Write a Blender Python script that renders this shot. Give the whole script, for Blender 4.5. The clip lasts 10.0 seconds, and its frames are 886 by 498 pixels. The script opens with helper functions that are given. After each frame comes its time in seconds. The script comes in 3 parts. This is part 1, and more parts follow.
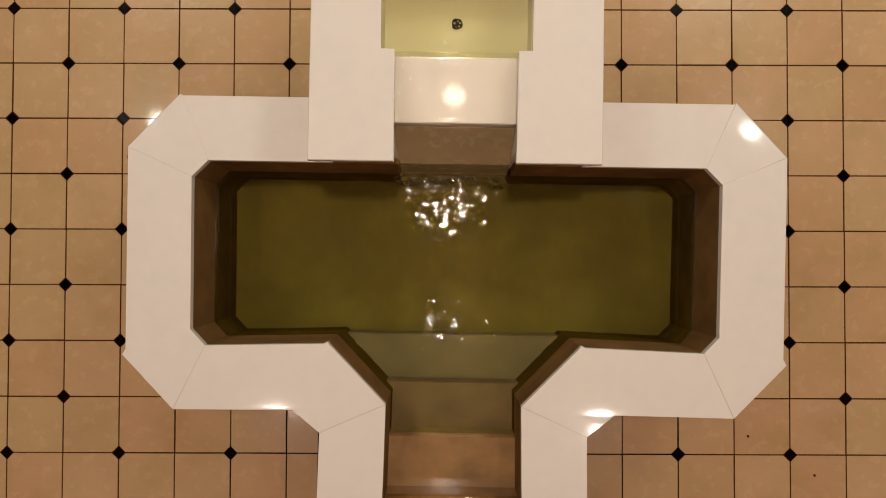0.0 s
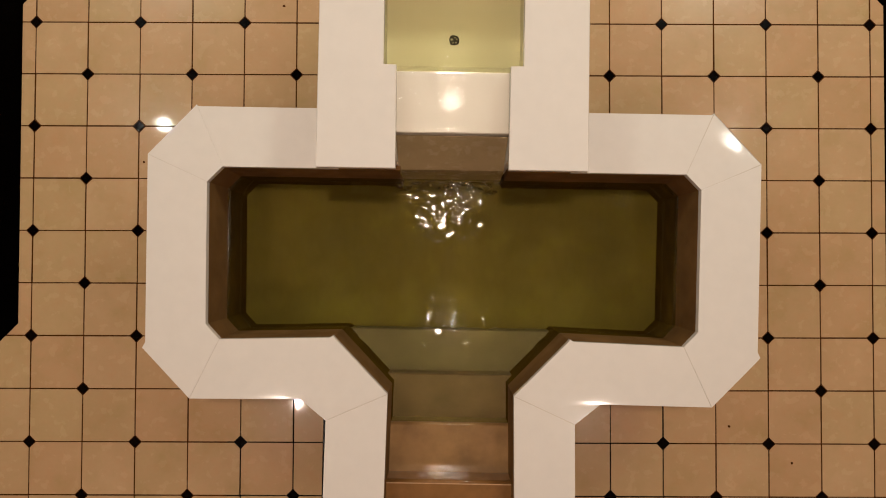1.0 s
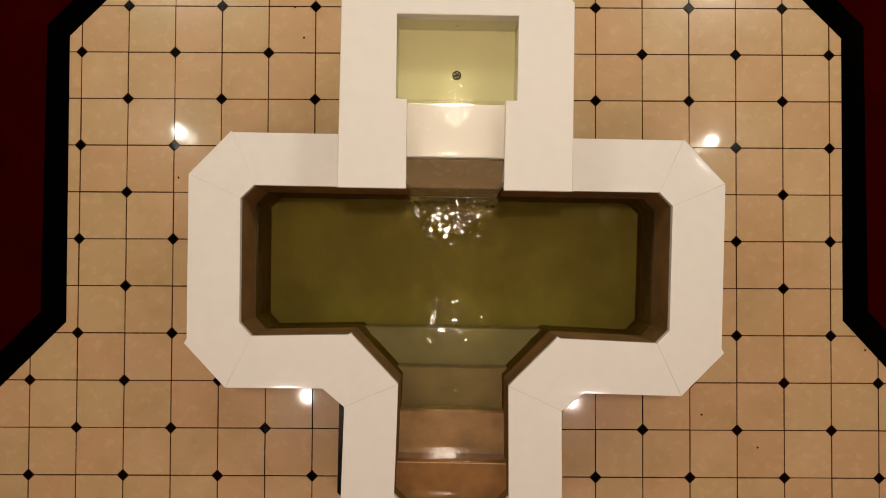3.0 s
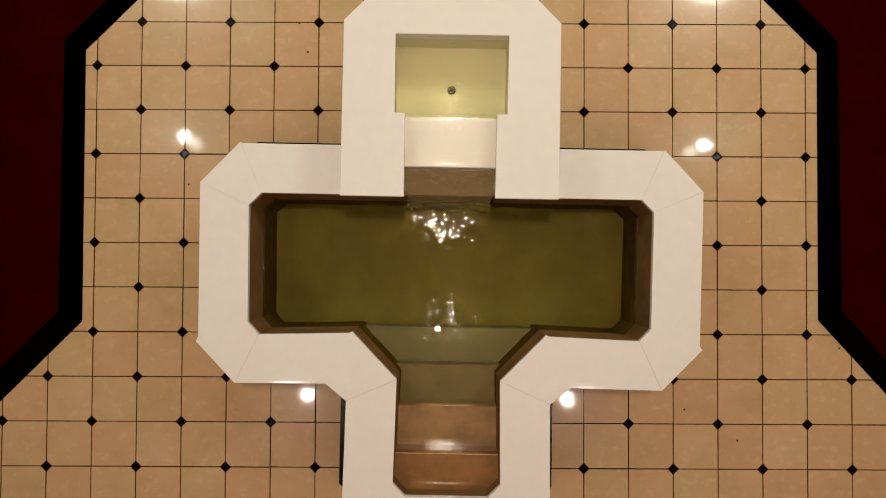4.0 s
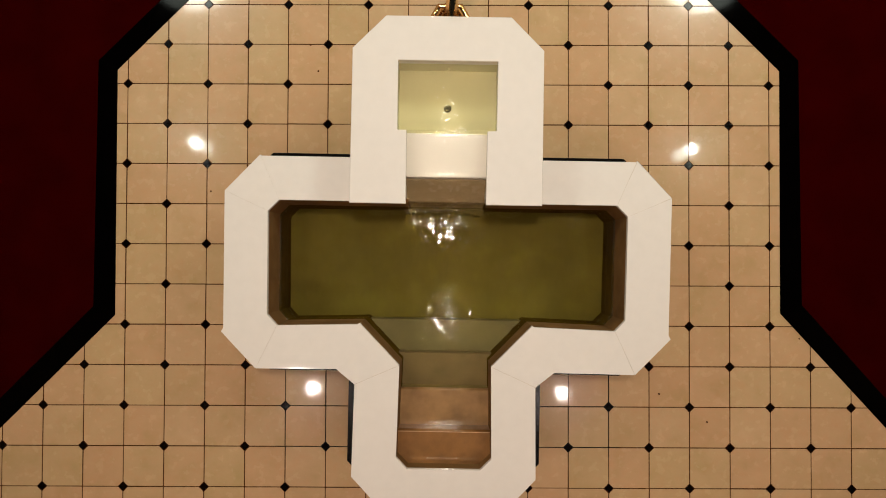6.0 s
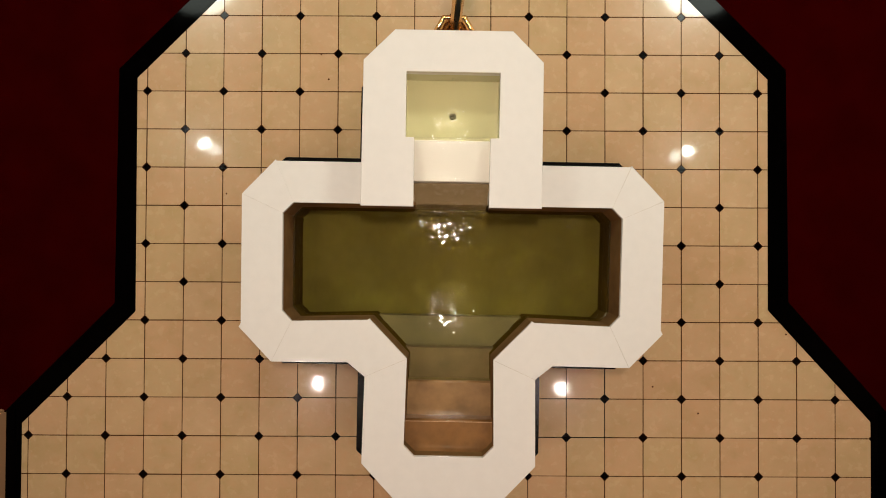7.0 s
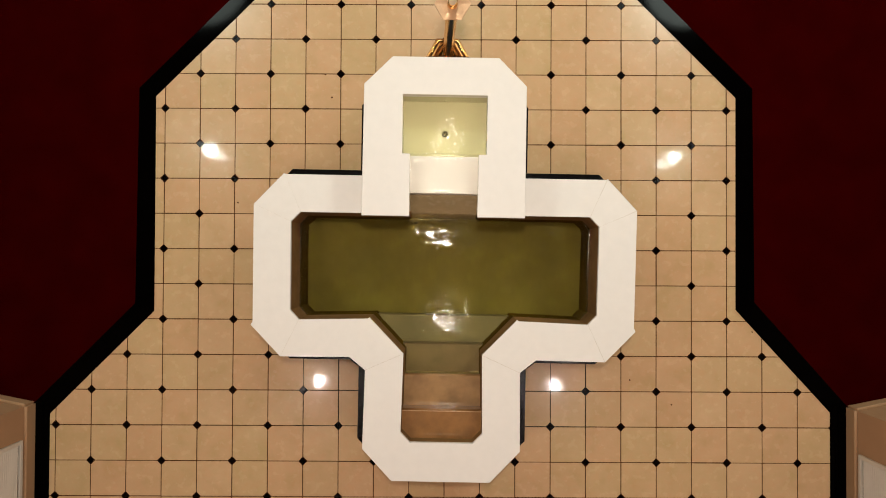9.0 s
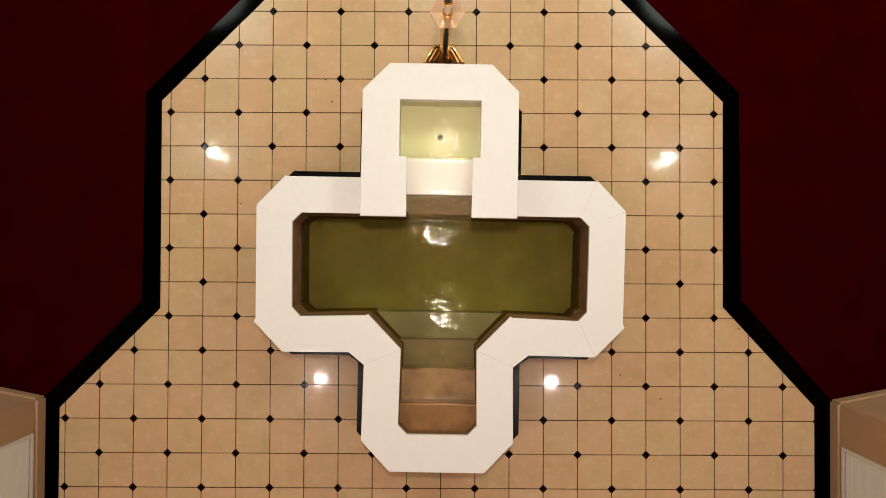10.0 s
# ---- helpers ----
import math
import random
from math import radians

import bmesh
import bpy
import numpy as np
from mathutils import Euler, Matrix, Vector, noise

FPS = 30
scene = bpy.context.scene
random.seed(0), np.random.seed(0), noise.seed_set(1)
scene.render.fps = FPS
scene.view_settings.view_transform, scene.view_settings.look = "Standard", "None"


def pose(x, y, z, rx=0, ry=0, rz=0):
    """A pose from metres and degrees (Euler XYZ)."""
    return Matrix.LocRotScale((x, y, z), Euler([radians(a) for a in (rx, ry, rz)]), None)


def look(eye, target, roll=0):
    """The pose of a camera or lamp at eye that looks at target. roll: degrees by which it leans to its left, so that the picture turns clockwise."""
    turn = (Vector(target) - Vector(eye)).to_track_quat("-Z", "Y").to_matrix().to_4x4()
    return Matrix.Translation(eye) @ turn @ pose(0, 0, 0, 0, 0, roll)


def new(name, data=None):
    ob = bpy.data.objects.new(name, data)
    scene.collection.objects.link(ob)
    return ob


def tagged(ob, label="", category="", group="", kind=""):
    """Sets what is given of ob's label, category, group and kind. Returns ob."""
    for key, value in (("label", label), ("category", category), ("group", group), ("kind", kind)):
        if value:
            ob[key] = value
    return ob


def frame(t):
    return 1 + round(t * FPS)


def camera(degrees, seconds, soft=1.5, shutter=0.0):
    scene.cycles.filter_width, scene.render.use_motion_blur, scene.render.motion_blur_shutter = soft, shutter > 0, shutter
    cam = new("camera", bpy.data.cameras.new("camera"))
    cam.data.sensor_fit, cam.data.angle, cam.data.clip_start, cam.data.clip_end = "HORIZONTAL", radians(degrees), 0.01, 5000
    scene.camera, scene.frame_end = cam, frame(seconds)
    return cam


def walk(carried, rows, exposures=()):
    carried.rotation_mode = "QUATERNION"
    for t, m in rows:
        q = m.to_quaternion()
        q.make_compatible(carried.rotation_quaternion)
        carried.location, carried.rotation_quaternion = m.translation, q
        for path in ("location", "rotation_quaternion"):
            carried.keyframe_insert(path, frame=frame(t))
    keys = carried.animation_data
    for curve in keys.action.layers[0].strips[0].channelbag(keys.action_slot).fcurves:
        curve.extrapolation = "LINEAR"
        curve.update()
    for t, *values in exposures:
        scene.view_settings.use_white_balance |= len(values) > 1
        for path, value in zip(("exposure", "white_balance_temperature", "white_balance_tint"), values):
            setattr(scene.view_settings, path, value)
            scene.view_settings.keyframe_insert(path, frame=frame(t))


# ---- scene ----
cam = camera(73.7, 10.0, soft=1.0)
PATH = [
    (0, -0.0640, -0.1633, 3.2415, 1.054, 0.022, 0.179),
    (0.5, -0.0675, -0.1657, 3.3342, 1.103, -0.003, 0.208),
    (1, -0.0573, -0.1694, 3.4343, 1.147, -0.036, 0.197),
    (1.5, -0.0471, -0.1572, 3.5311, 1.116, 0.073, 0.179),
    (2, -0.0558, -0.1367, 3.6326, 0.986, 0.083, 0.181),
    (2.5, -0.0794, -0.1270, 3.7348, 0.981, -0.001, 0.219),
    (4, -0.0536, -0.1103, 4.0516, 1.075, -0.039, 0.290),
    (4.5, -0.0316, -0.0884, 4.1584, 1.015, -0.046, 0.230),
    (5, -0.0229, -0.0887, 4.2639, 1.009, -0.049, 0.224),
    (5.5, -0.0197, -0.1073, 4.3711, 1.021, 0.051, 0.210),
    (7, -0.0691, -0.0981, 4.7110, 0.782, 0.005, 0.268),
    (7.5, -0.0705, -0.0759, 4.8245, 0.803, 0.054, 0.184),
    (8, -0.0579, -0.0548, 4.9266, 0.729, 0.037, 0.225),
    (8.5, -0.0367, -0.0687, 5.0268, 0.890, 0.030, 0.238),
    (9, -0.0201, -0.0654, 5.1257, 0.800, -0.021, 0.274),
    (9.5, -0.0013, -0.0715, 5.2106, 0.814, 0.015, 0.239),
    (10, 0.0208, -0.0727, 5.2958, 0.780, 0.079, 0.248),
]
walk(cam, [(t, pose(x, y, z, rx, ry, rz)) for t, x, y, z, rx, ry, rz in PATH],
     exposures=[(0.0, -0.22, 6850, 15), (2.5, -0.14, 6760, 11.5), (4.5, -0.06, 6600, 10), (5.5, 0.0, 6500, 9), (7.5, 0.13, 6300, 8), (10.0, 0.29, 6120, 7.5)])

# ---- light ----
world = bpy.data.worlds.new("world")
scene.world = world
world.use_nodes = True
world.node_tree.nodes["Background"].inputs[0].default_value = (1.0, 0.85, 0.7, 1)
world.node_tree.nodes["Background"].inputs[1].default_value = 0.004

WARM = (1.0, 0.86, 0.71)


def lamp(place, watts, radius=0.12, aim=None, colour=WARM):
    data = bpy.data.lights.new("ceiling_or_fill_lamp", "AREA")
    data.shape, data.size, data.energy, data.color = "DISK", 2 * radius, watts, colour
    ob = new("ceiling_or_fill_lamp", data)
    ob.matrix_world = look(place, aim or (place[0], place[1] + 0.001, 0))
    return ob


# spots over the raised basin's side and downlights in the ceiling over the font
NORTH, SOUTH, FLOOD = (0.915, 0.99, 0.85), (1.0, 0.70, 0.52), (1.0, 0.84, 0.73)
lamp((-3.86, 1.68, 4.6), 12, 0.065, (-2.0, 0.8, 0), NORTH)
lamp((-3.68, 1.58, 4.6), 2.0, 0.09, (-2.0, 0.8, 0), NORTH)
lamp((3.77, 1.60, 4.6), 12, 0.065, (2.0, 0.8, 0), NORTH)
lamp((3.58, 1.50, 4.6), 2.0, 0.09, (2.0, 0.8, 0), NORTH)
lamp((0.04, 1.56, 4.6), 5.6, 0.10)
lamp((-2.36, -2.43, 6.1), 27, 0.075, None, FLOOD)
lamp((2.10, -2.48, 6.1), 27, 0.075, None, FLOOD)
lamp((0.0, 0.60, 6.1), 97, 0.16)
lamp((-0.02, -1.08, 6.1), 19, 0.11)
# fill lamps, added out of view to brighten and soften the room
for x, y, watts, tone in ((-4.6, 5.15, 185, NORTH), (0.0, 5.5, 70, NORTH), (4.6, 5.15, 252, NORTH), (-1.8, -5.5, 19, SOUTH), (1.8, -5.5, 26, SOUTH)):
    lamp((x, y, 6.1), watts, 0.8 if abs(x) > 4 else 0.5, None, tone)

# ---- materials ----


def material(name):
    m = bpy.data.materials.new(name)
    m.use_nodes = True
    return m, m.node_tree, m.node_tree.nodes["Principled BSDF"]


def link(tree, a, b):
    tree.links.new(a, b)


def node(tree, kind, **values):
    n = tree.nodes.new(kind)
    for key, value in values.items():
        n.inputs[key].default_value = value
    return n


def world_coords(tree):
    return tree.nodes.new("ShaderNodeNewGeometry").outputs["Position"]


def grain(tree, where, scale, detail=4.0, rough=0.55):
    n = node(tree, "ShaderNodeTexNoise", Scale=scale, Detail=detail, Roughness=rough)
    link(tree, where, n.inputs["Vector"])
    return n.outputs["Fac"]


def ramp(tree, fac, stops):
    r = tree.nodes.new("ShaderNodeValToRGB")
    while len(r.color_ramp.elements) < len(stops):
        r.color_ramp.elements.new(0.5)
    for e, (at, c) in zip(r.color_ramp.elements, stops):
        e.position, e.color = at, (*c, 1)
    link(tree, fac, r.inputs[0])
    return r.outputs[0]


def blend(tree, a, b, fac, mode="MIX"):
    m = tree.nodes.new("ShaderNodeMix")
    m.data_type, m.blend_type = "RGBA", mode
    for socket, value in ((m.inputs[0], fac), (m.inputs[6], a), (m.inputs[7], b)):
        if isinstance(value, (int, float)):
            socket.default_value = value
        elif isinstance(value, tuple):
            socket.default_value = (*value, 1)
        else:
            link(tree, value, socket)
    return m.outputs[2]


def bump(tree, p, height, strength, distance):
    b = node(tree, "ShaderNodeBump", Strength=strength, Distance=distance)
    link(tree, height, b.inputs["Height"])
    link(tree, b.outputs["Normal"], p.inputs["Normal"])


def scaled(c, k):
    return tuple(min(1.0, v * k) for v in c)


def plain(name, colour, rough=0.5, vary=0.12, scale=6.0, fine=90.0, relief=0.0004, metal=0.0, shine=0.5):
    """A surface with stains at two scales and a fine relief."""
    m, tree, p = material(name)
    where = world_coords(tree)
    wide = ramp(tree, grain(tree, where, scale), [(0.25, scaled(colour, 1 - vary)), (0.75, scaled(colour, 1 + vary))])
    small = ramp(tree, grain(tree, where, fine, 3.0), [(0.3, (0.97, 0.97, 0.97)), (0.7, (1.0, 1.0, 1.0))])
    out = blend(tree, wide, small, 1.0, "MULTIPLY")
    link(tree, out, p.inputs["Base Color"])
    p.inputs["Metallic"].default_value = metal
    p.inputs["Specular IOR Level"].default_value = shine
    r = ramp(tree, grain(tree, where, scale * 3), [(0.3, (rough * 0.85,) * 3), (0.7, (min(1, rough * 1.2),) * 3)])
    link(tree, r, p.inputs["Roughness"])
    bump(tree, p, grain(tree, where, fine), 0.5, relief)
    return m


def mottled_tile(name):
    """Glazed beige floor tile, cloudy from tile to tile and within each: olive, tan and pink patches under a clear glaze."""
    m, tree, p = material(name)
    where = world_coords(tree)
    info = tree.nodes.new("ShaderNodeObjectInfo")
    shift = tree.nodes.new("ShaderNodeVectorMath")
    shift.operation = "MULTIPLY_ADD"
    shift.inputs[1].default_value, shift.inputs[2].default_value = (1, 1, 1), (0, 0, 0)
    link(tree, where, shift.inputs[0])
    link(tree, info.outputs["Random"], shift.inputs[2])
    cloud = ramp(tree, grain(tree, shift.outputs[0], 5.0, 3.0, 0.5),
                 [(0.28, (0.500, 0.336, 0.180)), (0.44, (0.545, 0.358, 0.208)), (0.58, (0.56, 0.368, 0.216)), (0.84, (0.600, 0.400, 0.246))])
    blush = ramp(tree, grain(tree, shift.outputs[0], 13.0, 3.0, 0.6), [(0.26, (0.965, 0.985, 0.94)), (0.5, (1, 1, 1)), (0.76, (1.02, 0.965, 0.94))])
    fleck = ramp(tree, grain(tree, where, 48.0, 2.0), [(0.3, (0.985, 0.98, 0.97)), (0.7, (1, 1, 1))])
    tint = ramp(tree, info.outputs["Random"], [(0.0, (0.97, 0.90, 0.84)), (0.3, (1.0, 0.945, 0.90)), (0.65, (0.95, 0.965, 0.87)), (1.0, (1.02, 1.0, 0.97))])
    out = blend(tree, blend(tree, blend(tree, cloud, blush, 1.0, "MULTIPLY"), fleck, 1.0, "MULTIPLY"), tint, 1.0, "MULTIPLY")
    link(tree, out, p.inputs["Base Color"])
    link(tree, ramp(tree, grain(tree, where, 14.0), [(0.3, (0.23,) * 3), (0.7, (0.29,) * 3)]), p.inputs["Roughness"])
    p.inputs["Specular IOR Level"].default_value = 0.27
    p.inputs["Coat Weight"].default_value = 0.55
    p.inputs["Coat Roughness"].default_value = 0.06
    wave = grain(tree, where, 9.0, 1.0)
    bump(tree, p, wave, 0.2, 0.0006)
    glaze = node(tree, "ShaderNodeBump", Strength=0.2, Distance=0.0007)
    link(tree, wave, glaze.inputs["Height"])
    link(tree, glaze.outputs["Normal"], p.inputs["Coat Normal"])
    return m


def water_skin(name, tint, ripple, scale, rough=0.05):
    m, tree, p = material(name)
    where = world_coords(tree)
    p.inputs["Base Color"].default_value = (*tint, 1)
    p.inputs["Transmission Weight"].default_value = 1.0
    p.inputs["IOR"].default_value = 1.33
    p.inputs["Roughness"].default_value = rough
    bump(tree, p, grain(tree, where, scale, 3.0, 0.6), 0.6, ripple)
    return m


MAT_TILE = mottled_tile("beige_glazed_tile")
MAT_BLACK = plain("black_glazed_tile", (0.0014, 0.0005, 0.0005), 0.16, 0.25, 8, 120, 0.0001, shine=0.13)
MAT_BAND = plain("black_band_tile", (0.003, 0.0022, 0.0022), 0.2, 0.3, 8, 120, 0.0001, shine=0.3)
MAT_BORDER = plain("black_border_tile", (0.0006, 0.0004, 0.0004), 0.06, 0.25, 8, 120, 0.0001, shine=0.02)
MAT_GROUT = plain("brown_grout", (0.072, 0.023, 0.006), 0.95, 0.45, 9, 120, 0.001, shine=0.03)
MAT_CARPET = plain("dark_red_carpet", (0.0225, 0.0003, 0.0003), 1.0, 0.2, 3, 420, 0.002, shine=0.0)
MAT_SLAB = plain("cream_solid_surface", (0.795, 0.735, 0.70), 0.085, 0.008, 1.6, 14, 0.000012)
MAT_FILLER = plain("tan_joint_filler", (0.60, 0.52, 0.45), 0.6, 0.12, 12, 80, 0.0003, shine=0.1)
MAT_SILL = plain("wet_cream_sill", (0.56, 0.50, 0.43), 0.5, 0.04, 4, 60, 0.0003, shine=0.2)
MAT_UPPER = plain("cream_basin", (0.68, 0.645, 0.60), 0.5, 0.04, 4, 60, 0.0003, shine=0.2)
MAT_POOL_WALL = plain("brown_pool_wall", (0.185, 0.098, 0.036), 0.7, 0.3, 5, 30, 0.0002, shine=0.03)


def wet_step(name, colour):
    """Painted step under a thin uneven film of water."""
    m = plain(name, colour, 0.35, 0.28, 7, 34, 0.0003, shine=0.25)
    tree = m.node_tree
    p = tree.nodes["Principled BSDF"]
    p.inputs["Coat Weight"].default_value = 1.0
    p.inputs["Coat Roughness"].default_value = 0.025
    film = node(tree, "ShaderNodeBump", Strength=0.8, Distance=0.0005)
    link(tree, grain(tree, world_coords(tree), 55.0, 3.0, 0.6), film.inputs["Height"])
    link(tree, film.outputs["Normal"], p.inputs["Coat Normal"])
    return m


MAT_STEP = wet_step("wet_pale_terracotta", (0.305, 0.165, 0.068))
MAT_TOP_STEP = wet_step("wet_terracotta", (0.235, 0.106, 0.034))
MAT_CHUTE = plain("wet_brown_chute", (0.315, 0.230, 0.122), 0.25, 0.12, 7, 40, 0.0003)
# pale colour painting the highlight along the top step's nose
MAT_NOSE_GLEAM = plain("step_edge_highlight", (0.50, 0.30, 0.17), 0.3, 0.3, 20, 90, 0.0003)
# sunken steps: base colours shifted to imitate light absorbed with depth
MAT_SUNK_STEP = plain("depth_toned_step", (0.20, 0.137, 0.145), 0.4, 0.2, 5, 30, 0.0003)
MAT_LOW_STEP = plain("shallow_toned_step", (0.212, 0.122, 0.135), 0.4, 0.25, 6, 30, 0.0003)


def silted(name, colour):
    """Pool floor with clouds of silt, pale algae patches and fine streaks that paint in ripple reflections."""
    m = plain(name, colour, 0.6, 0.22, 2.6, 40, 0.0006)
    tree = m.node_tree
    p = tree.nodes["Principled BSDF"]
    base = p.inputs["Base Color"].links[0].from_socket
    where = world_coords(tree)
    stretch = tree.nodes.new("ShaderNodeVectorMath")
    stretch.operation = "MULTIPLY"
    stretch.inputs[1].default_value = (3.2, 1.0, 1.0)
    link(tree, where, stretch.inputs[0])
    ripple_streak = ramp(tree, grain(tree, stretch.outputs[0], 11.0, 5.0, 0.7), [(0.36, (0.80, 0.80, 0.76)), (0.52, (1, 1, 1)), (0.68, (1.14, 1.17, 1.0))])
    algae = ramp(tree, grain(tree, where, 5.5, 4.0, 0.65), [(0.52, (1, 1, 1)), (0.70, (1.05, 1.12, 0.88))])
    out = blend(tree, blend(tree, base, ripple_streak, 0.25, "MULTIPLY"), algae, 1.0, "MULTIPLY")
    link(tree, out, p.inputs["Base Color"])
    return m


MAT_POOL_FLOOR = silted("olive_pool_floor", (0.212, 0.143, 0.046))
# wall below the waterline, darkened in colour for light lost in murky water
MAT_MURK_WALL = plain("murk_darkened_wall", (0.14, 0.078, 0.020), 0.8, 0.3, 6, 30, 0.0003, shine=0.0)
MAT_WALL = plain("beige_wall", (0.375, 0.212, 0.112), 0.6, 0.06, 2, 120, 0.0006)
MAT_TRIM = plain("painted_trim", (0.405, 0.238, 0.128), 0.4, 0.05, 4, 120, 0.0004)
MAT_WHITE = plain("white_louvre", (0.60, 0.52, 0.44), 0.45, 0.05, 4, 100, 0.0003)
MAT_CEILING = plain("ceiling_plaster", (0.10, 0.075, 0.05), 0.8, 0.15, 1, 50, 0.001)
MAT_BRASS = plain("polished_brass", (0.80, 0.50, 0.20), 0.2, 0.08, 8, 200, 0.0002, metal=1.0)
MAT_CAST = plain("cast_brass", (0.50, 0.28, 0.105), 0.15, 0.12, 14, 120, 0.0004, metal=1.0)
MAT_COPPER = plain("copper_plate", (0.62, 0.36, 0.21), 0.33, 0.14, 16, 200, 0.0003, metal=0.7)
MAT_WAX = plain("candle_wax", (0.88, 0.78, 0.60), 0.45, 0.04, 8, 80, 0.0003)
MAT_DARK = plain("dark_metal", (0.03, 0.025, 0.02), 0.3, 0.2, 10, 150, 0.0003, metal=0.6)
MAT_STEEL = plain("drain_steel", (0.45, 0.43, 0.38), 0.3, 0.1, 20, 200, 0.0002, metal=1.0)
MAT_POOL_WATER = water_skin("pool_water", (0.32, 0.319, 0.058), 0.00006, 30)
MAT_BASIN_WATER = water_skin("basin_water", (0.54, 0.48, 0.185), 0.00004, 40)
MAT_EDGE = water_skin("water_edge", (0.9, 0.9, 0.8), 0.0002, 60, 0.11)
MAT_FILM = water_skin("falling_water", (0.89, 0.875, 0.86), 0.0003, 40)


def foamy(name, colour, cover, scale):
    """Bubbles on water: broken specks of white over clear."""
    m, tree, p = material(name)
    where = world_coords(tree)
    p.inputs["Base Color"].default_value = (*colour, 1)
    p.inputs["Roughness"].default_value = 0.2
    mask = ramp(tree, grain(tree, where, scale, 5.0, 0.7), [(0.5 - cover * 0.2, (0, 0, 0)), (0.66, (cover, cover, cover))])
    link(tree, mask, p.inputs["Alpha"])
    bump(tree, p, grain(tree, where, scale * 3), 0.8, 0.003)
    return m


MAT_FOAM = foamy("water_foam", (0.36, 0.26, 0.15), 0.24, 60)
MAT_SWELL = foamy("faint_bubbles", (0.40, 0.36, 0.20), 0.2, 40)

# ---- helpers for shapes ----


def mesh_of(name, bm, mat, smooth=False):
    bmesh.ops.recalc_face_normals(bm, faces=bm.faces)
    me = bpy.data.meshes.new(name)
    bm.to_mesh(me)
    bm.free()
    if smooth is not None:
        for f in me.polygons:
            f.use_smooth = smooth
    me.materials.append(mat)
    return me


def part(name, bm, mat, parent, label="", smooth=False):
    ob = new(name, mesh_of(name, bm, mat, smooth))
    ob.parent = parent
    if label:
        ob["label"] = label
    return ob


def thing(name, label, category, m=None, group="", kind=""):
    ob = new(name)
    ob.empty_display_size = 0.1
    if m is not None:
        ob.matrix_world = m
    return tagged(ob, label, category, group, kind)


def inset(poly, d):
    """The polygon with every edge moved inwards by d; it runs anticlockwise."""
    out, n = [], len(poly)
    for i in range(n):
        a, b, c = (Vector(poly[k % n]) for k in (i - 1, i, i + 1))
        u, v = (b - a).normalized(), (c - b).normalized()
        nu, nv = Vector((-u.y, u.x)), Vector((-v.y, v.x))
        out.append(tuple(b + (nu + nv) * (d / max(0.2, 1 + nu.dot(nv)))))
    return out


def area(poly):
    return sum(a[0] * b[1] - b[0] * a[1] for a, b in zip(poly, poly[1:] + poly[:1])) / 2


def anticlockwise(poly):
    return poly if area(poly) > 0 else poly[::-1]


def prism(poly, z0, z1, bm=None, edge=0.0):
    """An upright block over a polygon; edge: a small chamfer round its top."""
    bm = bm or bmesh.new()
    poly = anticlockwise([tuple(p) for p in poly])
    rings = [[bm.verts.new((x, y, z0)) for x, y in poly]]
    if edge:
        rings.append([bm.verts.new((x, y, z1 - edge)) for x, y in poly])
        rings.append([bm.verts.new((x, y, z1)) for x, y in inset(poly, edge)])
    else:
        rings.append([bm.verts.new((x, y, z1)) for x, y in poly])
    n = len(poly)
    for a, b in zip(rings, rings[1:]):
        for i in range(n):
            bm.faces.new((a[i], a[(i + 1) % n], b[(i + 1) % n], b[i]))
    bm.faces.new(rings[0][::-1])
    bm.faces.new(rings[-1])
    return bm


def box(x0, y0, z0, x1, y1, z1, bm=None, edge=0.0):
    return prism([(x0, y0), (x1, y0), (x1, y1), (x0, y1)], z0, z1, bm, edge)


def turned(profile, sides, bm=None, at=(0, 0), spin=0.0, cap=True):
    """A body of rings (radius, height), with few sides for facets or many for round."""
    bm = bm or bmesh.new()
    rings = []
    for r, z in profile:
        rings.append([bm.verts.new((at[0] + r * math.cos(spin + 2 * math.pi * k / sides), at[1] + r * math.sin(spin + 2 * math.pi * k / sides), z)) for k in range(sides)])
    for a, b in zip(rings, rings[1:]):
        for k in range(sides):
            bm.faces.new((a[k], a[(k + 1) % sides], b[(k + 1) % sides], b[k]))
    if cap:
        bm.faces.new(rings[0][::-1])
        bm.faces.new(rings[-1])
    return bm


def inside(p, poly):
    hit = False
    for (x0, y0), (x1, y1) in zip(poly, poly[1:] + poly[:1]):
        if (y0 > p[1]) != (y1 > p[1]) and p[0] < x0 + (p[1] - y0) * (x1 - x0) / (y1 - y0):
            hit = not hit
    return hit


def mirrored(half):
    """A whole outline from its half at x > 0, which runs from the north end round to the south end."""
    return half + [(-x, y) for x, y in half[::-1]]


# ---- plan of the font: x across, y towards the upper basin ----
RIM, WATER, SLAB, SILL = 0.635, 0.385, 0.91, 0.82
OUT = [(1.229, 0.546), (1.459, 0.314), (1.453, -0.602), (1.232, -0.840), (0.708, -0.835), (0.588, -0.932), (0.598, -1.527), (0.372, -1.765)]
IN = [(1.102, 0.259), (1.173, 0.187), (1.163, -0.487), (1.097, -0.557), (0.562, -0.540), (0.297, -0.803), (0.308, -1.398), (0.236, -1.471)]
UP = -0.016  # the upper basin stands this far off the axis
FONT = pose(-0.006, 0, 0, 0, 0, -0.8)

